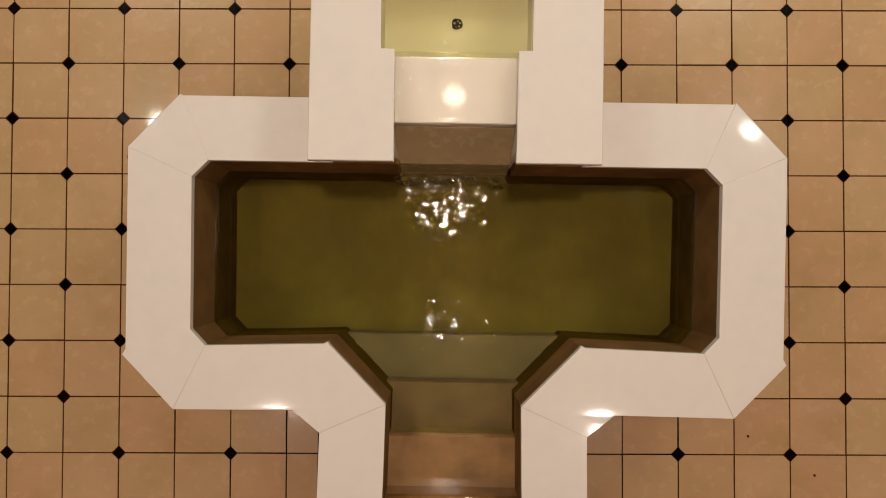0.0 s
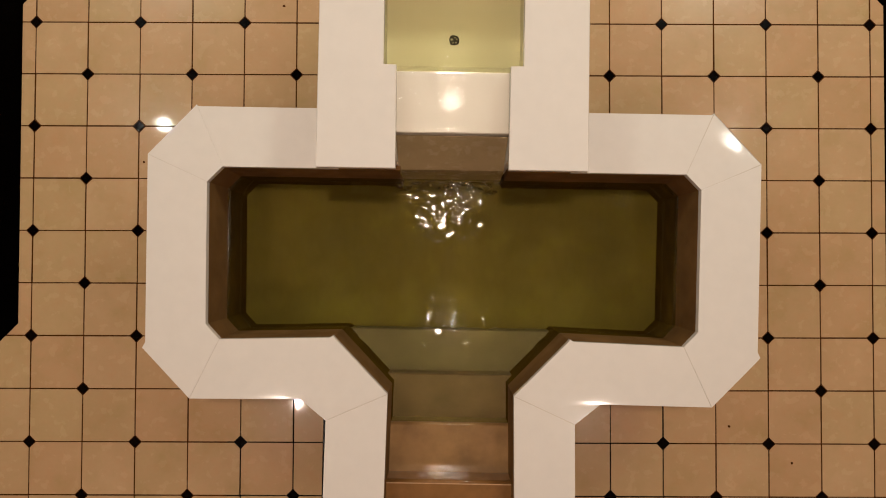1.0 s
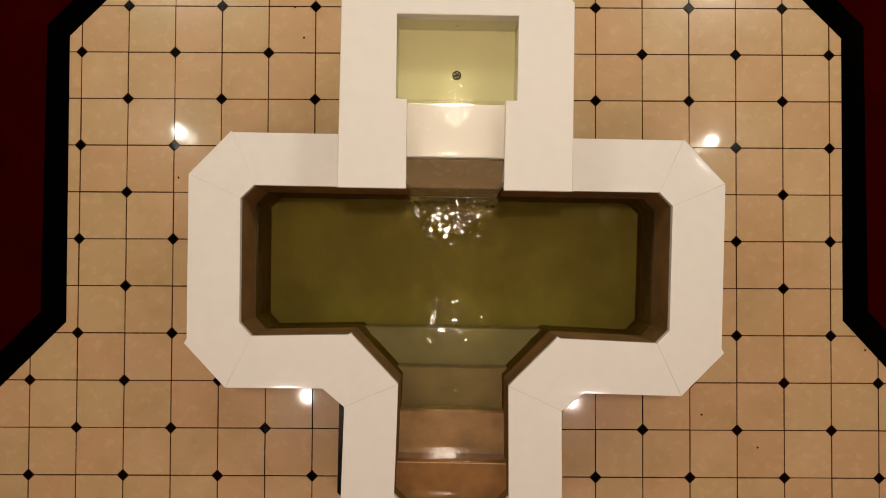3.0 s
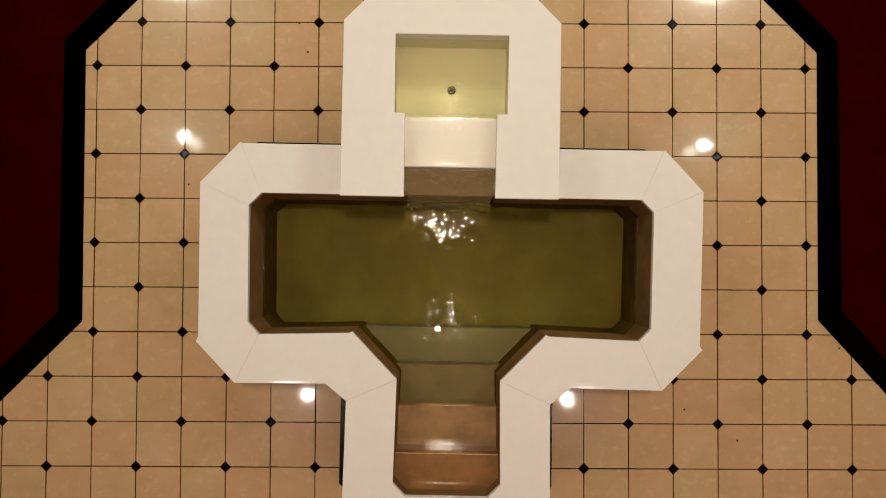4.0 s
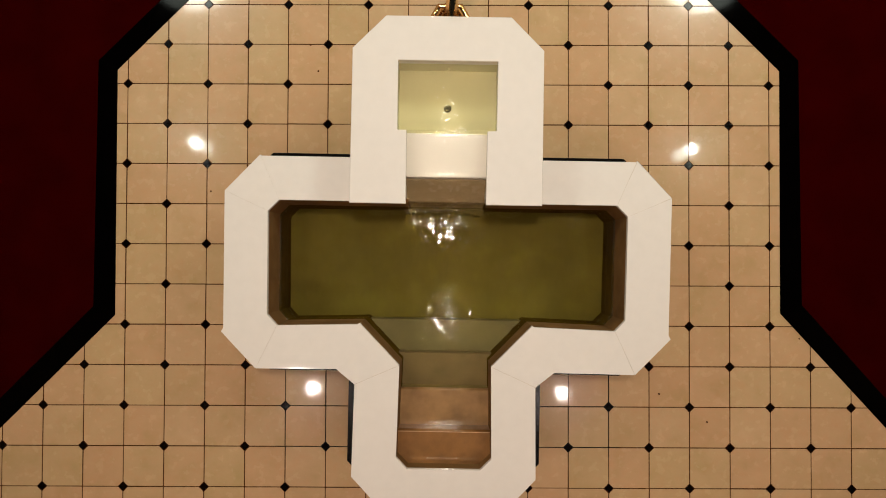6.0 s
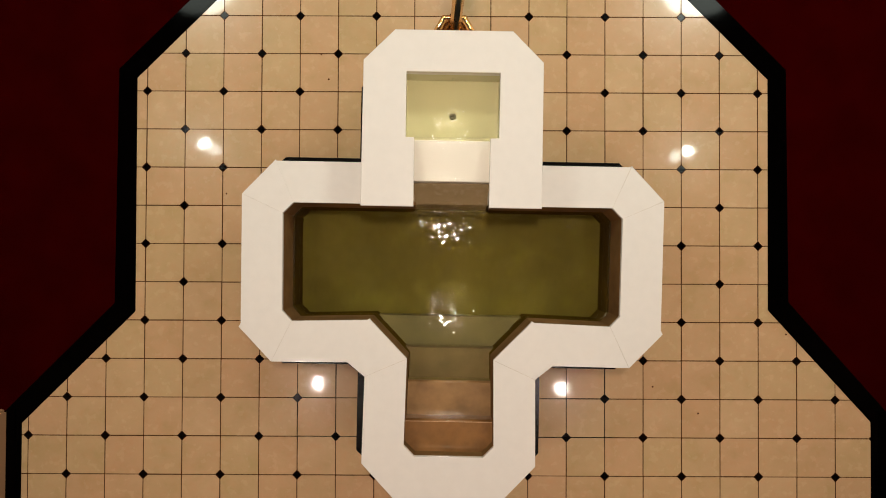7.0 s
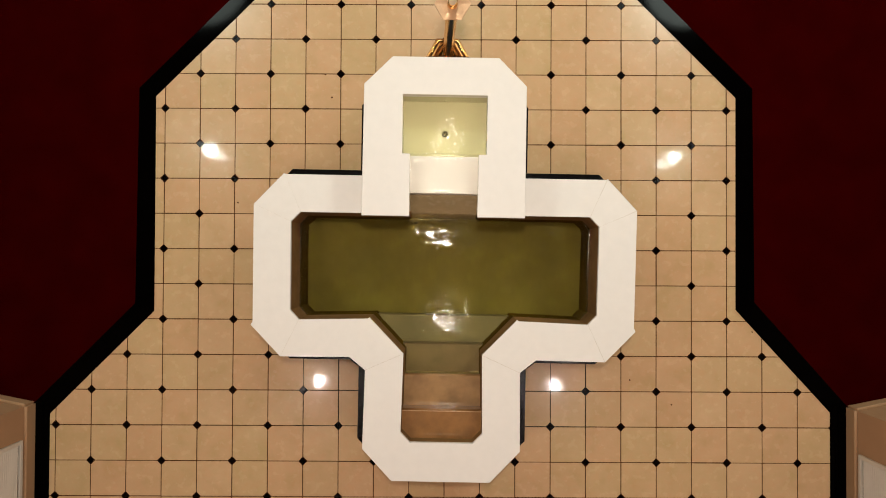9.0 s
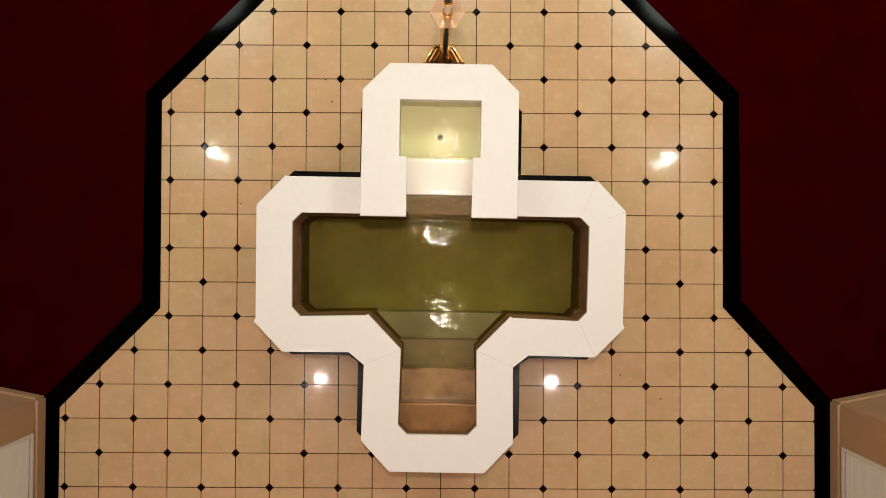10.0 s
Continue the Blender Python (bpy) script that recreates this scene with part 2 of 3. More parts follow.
# ---- floor ----
T = 0.305
L_IN = [(-1.01, 6.0), (-1.01, 2.83), (-2.52, 1.325), (-2.515, -0.54), (-3.405, -1.43), (-3.405, -6.0)]
L_OUT = [(-1.17, 6.0), (-1.17, 2.88), (-2.665, 1.395), (-2.68, -0.475), (-3.547, -1.344), (-3.547, -6.0)]
R_IN = [(1.01, 6.0), (1.01, 2.84), (2.52, 1.332), (2.517, -0.51), (3.33, -1.392), (3.33, -6.0)]
R_OUT = [(1.17, 6.0), (1.17, 2.90), (2.665, 1.412), (2.68, -0.445), (3.487, -1.347), (3.487, -6.0)]
TILED = L_OUT[::-1] + R_OUT
UNDER = inset(anticlockwise(mirrored(OUT)), 0.16)

bm = bmesh.new()
for x0, y0, x1, y1 in ((-6.6, -6, 6.6, -1.6), (-6.6, 0.4, 6.6, 6), (-6.6, -1.6, -1.3, 0.4), (1.3, -1.6, 6.6, 0.4)):
    box(x0, y0, -0.12, x1, y1, -0.0014, bm)
floor = tagged(new("floor", mesh_of("floor", bm, MAT_GROUT)), "beige glazed tile floor with small black diamond insets", "floor", kind="structure")

for name, side, far in (("carpet_west", L_OUT, (-6.6, -0.74)), ("carpet_east", R_OUT, (6.6, -0.72))):
    edge = side[:5] + [far, (far[0], 6.0)]
    tagged(new(name, mesh_of(name, prism(edge, -0.02, 0.005), MAT_CARPET)), "dark red carpet beside the tiled floor", "carpet", kind="structure")

# ---- walls and ceiling ----
bm = prism([(-3.547, -1.344), (-6.6, -0.74), (-6.6, -6.0), (-3.547, -6.0)], -0.02, 6.3)
tagged(new("wall_southwest", mesh_of("wall_southwest", bm, MAT_WALL)), "plain beige painted wall with a low skirting", "wall", kind="structure")
bm = prism([(3.487, -1.347), (6.6, -0.72), (6.6, -6.0), (3.487, -6.0)], -0.02, 6.3)
tagged(new("wall_southeast", mesh_of("wall_southeast", bm, MAT_WALL)), "plain beige painted wall with a low skirting", "wall", kind="structure")
for name, dims in (("wall_north", (-6.8, 6.0, -0.1, 6.8, 6.2, 6.3)), ("wall_south", (-6.8, -6.2, -0.1, 6.8, -6.0, 6.3)),
                   ("wall_west", (-6.8, -6, -0.1, -6.6, 6, 6.3)), ("wall_east", (6.6, -6, -0.1, 6.8, 6, 6.3))):
    tagged(new(name, mesh_of(name, box(*dims), MAT_WALL)), "plain beige painted wall", "wall", kind="structure")
tagged(new("ceiling", mesh_of("ceiling", box(-6.8, -6.2, 6.3, 6.8, 6.2, 6.45), MAT_CEILING)), "plain plaster ceiling", "ceiling", kind="structure")


def skirting(name, a, b, inward):
    a, b, n = Vector(a), Vector(b), Vector(inward)
    bm = prism([a, b, b + n * 0.018, a + n * 0.018], 0.0, 0.105, None, 0.004)
    prism([a, b, b + n * 0.026, a + n * 0.026], 0.105, 0.122, bm, 0.005)
    tagged(new(name, mesh_of(name, bm, MAT_TRIM)), "painted skirting board at the foot of the wall", "skirting", kind="structure")


skirting("baseboard_1", (-3.547, -6), (-3.547, -1.344), (1, 0))
skirting("baseboard_2", (-3.547, -1.344), (-6.6, -0.74), (0.19, 0.98))
skirting("baseboard_3", (3.487, -6), (3.487, -1.347), (-1, 0))
skirting("baseboard_4", (3.487, -1.347), (6.6, -0.72), (-0.19, 0.98))


def grille(x, facing, y0, y1, z0, z1):
    """A louvred wall grille: a frame of four bars and level slats."""
    g = thing("wall_grille", "white louvred grille set low in the beige wall", "grille", pose(x, 0, 0), "wall grilles")
    d = facing
    def bar(ya, za, yb, zb):
        xs = sorted((0.0, d * 0.022))
        part("frame_bar", box(xs[0], ya, za, xs[1], yb, zb, None, 0.003), MAT_WHITE, g)
    bar(y0, z0, y1, z0 + 0.03), bar(y0, z1 - 0.03, y1, z1)
    bar(y1 - 0.03, z0 + 0.03, y1, z1 - 0.03), bar(y0, z0 + 0.03, y0 + 0.03, z1 - 0.03)
    xs = sorted((0.0, d * 0.004))
    part("backing", box(xs[0], y0 + 0.03, z0 + 0.03, xs[1], y1 - 0.03, z1 - 0.03), MAT_DARK, g)
    bm = bmesh.new()
    v = [bm.verts.new(c) for c in ((d * 0.005, y0 + 0.03, 0.006), (d * 0.005, y1 - 0.03, 0.006), (d * 0.019, y1 - 0.03, -0.007), (d * 0.019, y0 + 0.03, -0.007))]
    w = [bm.verts.new(p.co + Vector((0, 0, 0.004))) for p in v]
    bm.faces.new(v[::-1]), bm.faces.new(w)
    for i in range(4):
        bm.faces.new((v[i], v[(i + 1) % 4], w[(i + 1) % 4], w[i]))
    slat = mesh_of("slat", bm, MAT_WHITE)
    z = z0 + 0.062
    while z < z1 - 0.04:
        s = new("slat", slat)
        s.parent, s.location = g, (0, 0, z)
        z += 0.021
    return g


grille(-3.547, 1, -2.75, -1.615, 0.155, 0.95)
grille(3.487, -1, -2.75, -1.70, 0.155, 0.95)

# ---- the font ----
font = thing("baptismal_font", "cross-shaped immersion font with cream stone coping and a raised basin", "font", FONT)


def wall_ring(outer, inner, low, z0, z1):
    """An open ring of wall between outlines of equal count; inner: its top, low: its foot."""
    bm = bmesh.new()
    rows = [[bm.verts.new((*a, z0)), bm.verts.new((*a, z1)), bm.verts.new((*b, z1)), bm.verts.new((*c, z0))] for a, b, c in zip(outer, inner, low)]
    for p, q in zip(rows, rows[1:]):
        for i in range(4):
            bm.faces.new((p[i], q[i], q[(i + 1) % 4], p[(i + 1) % 4]))
    bm.faces.new(rows[0]), bm.faces.new(rows[-1][::-1])
    return bm


# pool wall, open at the north where the sill lets the water in
ring_o, ring_i = mirrored([(0.26, 0.496)] + OUT), mirrored([(0.26, 0.259)] + IN)
ring_o = [(x * 0.965, y * 0.965) for x, y in ring_o]
ring_top, ring_low, flush = (inset(anticlockwise(ring_i), d)[::-1] for d in (-0.002, 0.010, 0.001))
ring_low = [b if a[1] < -0.7 and abs(a[0]) < 0.35 else c for a, b, c in zip(ring_i, flush, ring_low)]
part("pool_wall", wall_ring(ring_o, ring_top, ring_low, WATER + 0.004, RIM - 0.03), MAT_POOL_WALL, font, "dark brown pool wall")
part("pool_wall", wall_ring(ring_o, ring_low, ring_low, -0.10, WATER + 0.004), MAT_MURK_WALL, font, "pool wall under water, coloured darker for the murk")
pool = inset(anticlockwise(mirrored(IN)), -0.05)
part("pool_floor", prism(pool, -0.09, -0.02), MAT_POOL_FLOOR, font, "olive-green pool floor under water")

# four steps up out of the water
STEPS = [(-0.545, 0.12), (-0.770, 0.26), (-0.995, 0.40), (-1.245, 0.515)]
for n, (nose, z) in enumerate(STEPS):
    half = [(0.60, nose), (0.33, nose - 0.265)] if n == 0 else [(0.33, nose)]
    outline = mirrored(half + [(0.33, -1.50)])
    if n < 2:
        look_of = (MAT_SUNK_STEP, "step under water, toned olive for the depth") if n == 0 else (MAT_LOW_STEP, "grey-brown step under shallow water")
        part("step", prism(outline, -0.03, z, None, 0.006), look_of[0], font, look_of[1])
        continue
    # wet steps with a rounded nose
    bend = [(nose - 0.014 + 0.014 * math.cos(a), z - 0.014 + 0.014 * math.sin(a)) for a in (math.pi / 2 * k / 8 for k in range(9))]
    side = [(-1.50, -0.03), (nose, -0.03)] + bend + [(-1.50, z)]
    bm = bmesh.new()
    a, b = ([bm.verts.new((x, y, h)) for y, h in side] for x in (-0.33, 0.33))
    bm.faces.new(a), bm.faces.new(b[::-1])
    for k in range(len(side)):
        m = (k + 1) % len(side)
        bm.faces.new((a[k], b[k], b[m], a[m])).smooth = 2 <= k < len(side) - 2
    for e in bm.edges:
        e.smooth = len(e.link_faces) == 2 and 0.12 < e.calc_face_angle(0) < 0.5
    part("step", bm, MAT_STEP if n == 2 else MAT_TOP_STEP, font, "wet terracotta-coloured step", None)

# thin strip that stands in for light caught on the nose
part("nose_highlight", box(-0.33, -1.264, 0.513, 0.33, -1.2588, 0.5156), MAT_NOSE_GLEAM, font, "pale strip painted as light caught on the step's edge")

def eased(bm, top, edges, reach=0.07, drop=0.0015):
    """Lets the top of a slab curve down softly towards the given outer edges."""
    def away(p):
        best = reach
        for a, b in edges:
            a, b = Vector(a), Vector(b)
            k = max(0.0, min(1.0, (p.xy - a).dot(b - a) / (b - a).length_squared))
            best = min(best, (p.xy - a - (b - a) * k).length)
        return best
    for a, b in edges:
        side = Vector((b[1] - a[1], a[0] - b[0], 0)).normalized()
        for d in (0.012, 0.024, 0.038, 0.054, 0.07, 0.095, 0.12):
            for s in (1, -1):
                faces = [f for f in bm.faces if f.normal.z > 0.9]
                geom = list({v for f in faces for v in f.verts}) + list({e for f in faces for e in f.edges}) + faces
                bmesh.ops.bisect_plane(bm, geom=geom, plane_co=Vector((*a, 0)) + side * d * s, plane_no=side)
                bm.normal_update()
    bmesh.ops.triangulate(bm, faces=[f for f in bm.faces if f.normal.z > 0.9])
    for v in bm.verts:
        if v.co.z > top - 0.001:
            v.co.z -= drop * (1 - away(v.co) / reach) ** 2
    bm.normal_update()
    for f in bm.faces:
        f.smooth = f.normal.z > 0.9
    for e in bm.edges:
        e.smooth = len(e.link_faces) == 2 and e.calc_face_angle(0) < 0.15
    return bm


# coping: nine slabs round the pool
E = [(x, y) for x, y in OUT]
I = [(x, y) for x, y in IN]
east = {
    "north": [(0.565, 0.546), (1.228, 0.546), I[0], (0.555, 0.259)],
    "corner": [(1.228, 0.546), (1.232, 0.554), E[1], I[1], I[0]],
    "side": [E[1], (1.447, -0.578), (1.461, -0.604), E[3], I[3], I[2], I[1]],
    "south": [E[3], E[4], E[5], I[5], (0.548, -0.546), (0.560, -0.531), (0.576, -0.541), I[3]],
}
lift = iter((0.0, 0.0012, 0.0003, 0.0009, 0.0008, 0.0014, 0.0002, 0.0014))
for place, outline in east.items():
    for s in (1, -1):
        shape = inset(anticlockwise([(s * x, y) for x, y in outline]), 0.0002 if place in ("north", "corner") else 0.0006)
        top = RIM + next(lift)
        rim = [((s * a[0], a[1]), (s * b[0], b[1])) for a, b in zip(OUT, OUT[1:])]
        if place == "north":
            rim, drop = [((s * 0.565, 0.546), (s * 1.229, 0.546))], 0.0015
        elif place == "corner":
            rim, drop = [rim[0]], 0.0045 if s > 0 else 0.0015
        elif place == "side":
            rim, drop = rim[1:3], 0.0015
        else:
            rim, drop = rim[3:4], 0.0012
        part("coping_slab", eased(prism(shape, RIM - 0.03, top, None, 0.0014), top, rim, {"south": 0.06, "corner": 0.12}.get(place, 0.07), drop), MAT_SLAB, font, "", None)
outline = [E[5], E[6], E[7]] + [(-x, y) for x, y in (E[7], E[6], E[5], I[5], I[6], I[7])] + [I[7], I[6], I[5]]
part("coping_slab", prism(inset(anticlockwise(outline), 0.0007), RIM - 0.03, RIM, None, 0.0014), MAT_SLAB, font)

# pale filler in the joints of the coping
for outer, inner in ((E[1], I[1]), (E[3], I[3]), (E[5], I[5]), ((1.230, 0.550), I[0])):
    for s in (1, -1):
        a, b = Vector((s * outer[0], outer[1])), Vector((s * inner[0], inner[1]))
        u = (b - a).normalized()
        n = Vector((-u.y, u.x)) * 0.002
        a, b = a + u * 0.004, b - u * 0.004
        part("joint_filler", prism([a - n, b - n, b + n, a + n], RIM - 0.025, RIM - 0.0006), MAT_FILLER, font)

# raised basin: body, slab, floor, sill and chute
slab = [(0.382, 1.369), (0.583, 1.168), (0.585, 0.223), (0.243, 0.223), (0.247, 0.671), (0.302, 0.673), (0.304, 1.097)]
body = [(0.36, 1.31), (0.53, 1.14), (0.53, 0.285), (0.252, 0.285), (0.252, 0.665), (0.310, 0.667), (0.312, 1.105)]
shift = lambda half: [(x + UP, y) for x, y in mirrored(half)]
part("basin_wall", prism(shift(body), -0.05, SLAB - 0.03), MAT_UPPER, font, "cream wall of the raised basin")
part("coping_slab", prism(shift(slab), SLAB - 0.03, SLAB, None, 0.003), MAT_SLAB, font, "cream slab round the raised basin")
part("basin_floor", box(UP - 0.33, 0.60, 0.55, UP + 0.33, 1.13, 0.63), MAT_UPPER, font)
part("sill", box(UP - 0.256, 0.397, SILL - 0.03, UP + 0.256, 0.672, SILL, None, 0.004), MAT_SILL, font, "wet cream spill sill")
part("sill_riser", box(UP - 0.31, 0.640, 0.62, UP + 0.31, 0.670, SILL - 0.03), MAT_UPPER, font)
bm = bmesh.new()
profile = [(0.66, -0.05), (0.272, -0.05), (0.272, 0.585), (0.280, 0.60), (0.392, SILL - 0.035), (0.64, SILL - 0.035)]
a = [bm.verts.new((UP - 0.256, y, z)) for y, z in profile]
b = [bm.verts.new((UP + 0.256, y, z)) for y, z in profile]
bm.faces.new(a), bm.faces.new(b[::-1])
for i in range(len(profile)):
    bm.faces.new((a[i], a[(i + 1) % 6], b[(i + 1) % 6], b[i]))
part("chute", bm, MAT_CHUTE, font, "brown chute under the spill sill")

# drain and inlet of the raised basin
DRAIN = (-0.012, 0.862)
drain = part("drain", turned([(0.024, 0.63), (0.024, 0.636), (0.020, 0.638)], 20, None, DRAIN), MAT_DARK, font, "small round dark drain")
bm = bmesh.new()
for k in range(5):
    turned([(0.0042, 0.637), (0.0042, 0.6395)], 8, bm, (DRAIN[0] + 0.013 * math.cos(k * 1.2566 + 0.3), DRAIN[1] + 0.013 * math.sin(k * 1.2566 + 0.3)))
part("drain_studs", bm, MAT_STEEL, drain, "small steel studs")
bm = turned([(0.009, 0.0), (0.009, 0.006), (0.006, 0.009)], 16)
bm.transform(pose(UP + 0.0, 1.098, 0.74, 90))
part("water_inlet", bm, MAT_UPPER, font, "small round water inlet")

# black tile band on the floor round the font
BAND = inset(anticlockwise(mirrored([(1.330, 0.676), (1.60, 0.41), (1.60, -0.68), (1.32, -0.965), (0.80, -0.965), (0.722, -1.02), (0.722, -1.640), (0.45, -1.91)])), 0)


# ---- water ----
def spaced(a, b, fine, coarse, near):
    """Grid lines from a to b, close together where near(v) holds."""
    out = [a]
    while out[-1] < b:
        out.append(min(b, out[-1] + (fine if near(out[-1]) else coarse)))
    return out


def water_sheet(name, xs, ys, z, keep, height, mat, label):
    bm, grid = bmesh.new(), {}
    for i, x in enumerate(xs):
        for j, y in enumerate(ys):
            if keep((x, y)):
                grid[i, j] = bm.verts.new((x, y, z + height(x, y)))
    for i, j in list(grid):
        cell = [grid.get(k) for k in ((i, j), (i + 1, j), (i + 1, j + 1), (i, j + 1))]
        if all(cell):
            bm.faces.new(cell)
    ob = new(name, mesh_of(name, bm, mat, True))
    ob.matrix_world = FONT
    ob.visible_shadow = False
    return tagged(ob, label, "water", kind="structure")


def chop(x, y, rate, seed):
    """Broken little waves at three sizes."""
    wx = x + 0.02 * noise.noise((x * 14, y * 14, seed))
    wy = y + 0.02 * noise.noise((x * 14, y * 14, seed + 5))
    return sum(k * noise.noise((wx * rate * f, wy * rate * f * 1.2, seed + f)) for f, k in ((1, 1.0), (2.4, 0.36), (4.6, 0.06)))


def pool_ripple(x, y):
    near = math.exp(-((x - UP) ** 2 / 0.07 + (y - 0.20) ** 2 / 0.045))
    mid = math.exp(-(x ** 2 / 0.045 + (y + 0.47) ** 2 / 0.10))
    swell = 0.00022 * noise.noise((x * 9, y * 9, 1)) + 0.00010 * noise.noise((x * 26, y * 20, 2))
    patchy = max(0.12, min(1.0, 0.34 + 2.6 * noise.noise((x * 8, y * 9, 21))))
    r = math.hypot(x - 0.87, y - 0.165)
    well = 0.003 * math.exp(-(r / 0.045) ** 2) + 0.0006 * math.cos(r * 90) * math.exp(-(r / 0.09) ** 2)
    lip = math.exp(-((y - 0.225) / 0.03) ** 2) * max(0.0, 1 - (abs(x - UP) / 0.29) ** 6)
    splash = 0.005 * lip * (0.5 + noise.noise((x * 26, y * 26, 11)) + 0.6 * noise.noise((x * 60, y * 60, 13)))
    nook = math.exp(-(((abs(x) - 0.47) / 0.06) ** 2 + ((y + 0.60) / 0.05) ** 2))
    foot = math.exp(-(x ** 2 / 0.02 + (y + 0.89) ** 2 / 0.008))
    force = 0.00004 + 0.0024 * patchy * mid + 0.0022 * nook + 0.0018 * foot
    corner = sum(math.exp(-((abs(x) - cx) ** 2 + (y - cy) ** 2) / 0.0012) for cx, cy in ((1.125, 0.17), (1.12, -0.485)))
    curl = 0.015 * math.exp(-(((x - UP - 0.205) / 0.042) ** 2 + ((y - 0.205) / 0.030) ** 2)) + 0.010 * math.exp(-(((x - UP + 0.215) / 0.036) ** 2 + ((y - 0.218) / 0.024) ** 2))
    curl *= 1 + 0.8 * noise.noise((x * 34, y * 34, 9)) + 0.4 * noise.noise((x * 80, y * 80, 10))
    return swell + curl + 0.0042 * corner * chop(x, y, 30, 7) + force * chop(x, y, 19, 3) + 0.0040 * near * chop(x, y, 13, 12) + splash + well


shore = inset(anticlockwise(mirrored(IN)), -0.03)
water_sheet("water_pool", spaced(-1.22, 1.22, 0.0035, 0.009, lambda v: abs(v) < 0.5 or abs(v) > 1.06), spaced(-1.03, 0.30, 0.0035, 0.0035, lambda v: True), WATER,
            lambda p: inside(p, shore), pool_ripple, MAT_POOL_WATER, "murky olive-green water rippling in the font")


def meniscus(name, line):
    """The narrow curl of water along the wet pool wall."""
    bm = bmesh.new()
    reach = (0.0, 0.001, 0.002, 0.0035, 0.005, 0.0075, 0.011, 0.016)
    rows = []
    for a, b in zip(line, line[1:]):
        a, b = Vector(a), Vector(b)
        u = (b - a).normalized()
        n = Vector((u.y, -u.x))
        steps = max(1, int((b - a).length / 0.005))
        for k in range(steps):
            p = a.lerp(b, k / steps)
            rise = 0.0045 * max(0.12, 0.55 + 1.1 * noise.noise((p.x * 24, p.y * 24, 4)))
            sway = 0.003 * noise.noise((p.x * 55, p.y * 55, 6))
            rows.append([bm.verts.new((*(p + n * d), WATER + 0.0004 + rise * math.exp(-d / (0.005 + 0.6 * sway)))) for d in reach])
    for p, q in zip(rows, rows[1:]):
        for i in range(len(reach) - 1):
            bm.faces.new((p[i], p[i + 1], q[i + 1], q[i]))
    me = mesh_of(name, bm, MAT_EDGE, True)
    if me.polygons[0].normal.z < 0:
        me.flip_normals()
    ob = new(name, me)
    ob.matrix_world, ob.visible_shadow = FONT, False
    return tagged(ob, "wet edge of the water against the pool wall", "water", kind="structure")


meniscus("water_edge_east", ring_low[1:5])
meniscus("water_edge_west", ring_low[-5:-1])


def basin_ripple(x, y):
    near = math.exp(-((x - UP) ** 2 / 0.026 + (y - 0.70) ** 2 / 0.022)) + 0.55 * math.exp(-((x - UP) ** 2 / 0.008 + (y - 0.93) ** 2 / 0.03))
    return (0.00005 + 0.00085 * near) * chop(x, y, 36, 2) + 0.0003 * noise.noise((x * 16, y * 16, 7))


water_sheet("water_basin", spaced(UP - 0.308, UP + 0.308, 0.0035, 0.0035, lambda v: True), spaced(0.668, 1.103, 0.0035, 0.0035, lambda v: True), SILL + 0.008,
            lambda p: True, basin_ripple, MAT_BASIN_WATER, "shallow yellow-green water in the raised basin")


def fall(name):
    """The thin sheet of water over the sill and down the chute."""
    bm, rows = bmesh.new(), []
    line = [(0.69, SILL + 0.008), (0.672, SILL + 0.0074), (0.655, SILL + 0.0045), (0.64, SILL + 0.004), (0.60, SILL + 0.004), (0.56, SILL + 0.004), (0.52, SILL + 0.004), (0.48, SILL + 0.004), (0.44, SILL + 0.004), (0.418, SILL + 0.0036), (0.406, SILL + 0.002), (0.397, SILL - 0.003), (0.390, SILL - 0.012),
            (0.370, SILL - 0.05), (0.340, 0.715), (0.310, 0.664), (0.285, 0.624), (0.266, 0.595), (0.258, 0.55), (0.252, 0.48), (0.246, 0.42), (0.240, WATER - 0.01)]
    fine = []
    for (ya, za), (yb, zb) in zip(line, line[1:]):
        m = max(1, int((ya - yb) / 0.006))
        fine += [(ya + (yb - ya) * i / m, za + (zb - za) * i / m) for i in range(m)]
    n = 110
    for y, z in fine + line[-1:]:
        rough = 0.00008 + 0.00010 * max(0.0, min(1.0, (y - 0.50) / 0.13)) + 0.0006 * max(0.0, min(1.0, (y - 0.58) / 0.06))
        row = []
        for k in range(n + 1):
            x = 0.508 * k / n
            side = 0.0018 * math.exp(-((x - 0.08) / 0.05) ** 2 - ((y - 0.54) / 0.07) ** 2)
            wave = 0.7 * noise.noise((x * 46, y * 34, 6)) + 0.35 * noise.noise((x * 90, y * 50, 9))
            row.append(bm.verts.new((UP - 0.254 + x, y - 0.0015 * noise.noise((x * 34, y * 14, 2)), z + (rough + side + 0.004 * math.exp(-x / 0.017)) * wave)))
        rows.append(row)
    for a, b in zip(rows, rows[1:]):
        for k in range(n):
            bm.faces.new((a[k], a[k + 1], b[k + 1], b[k]))
    ob = new(name, mesh_of(name, bm, MAT_FILM, True))
    ob.matrix_world, ob.visible_shadow = FONT, False
    return tagged(ob, "thin clear sheet of water spilling over the sill", "waterfall", kind="structure")


fall("water_fall")


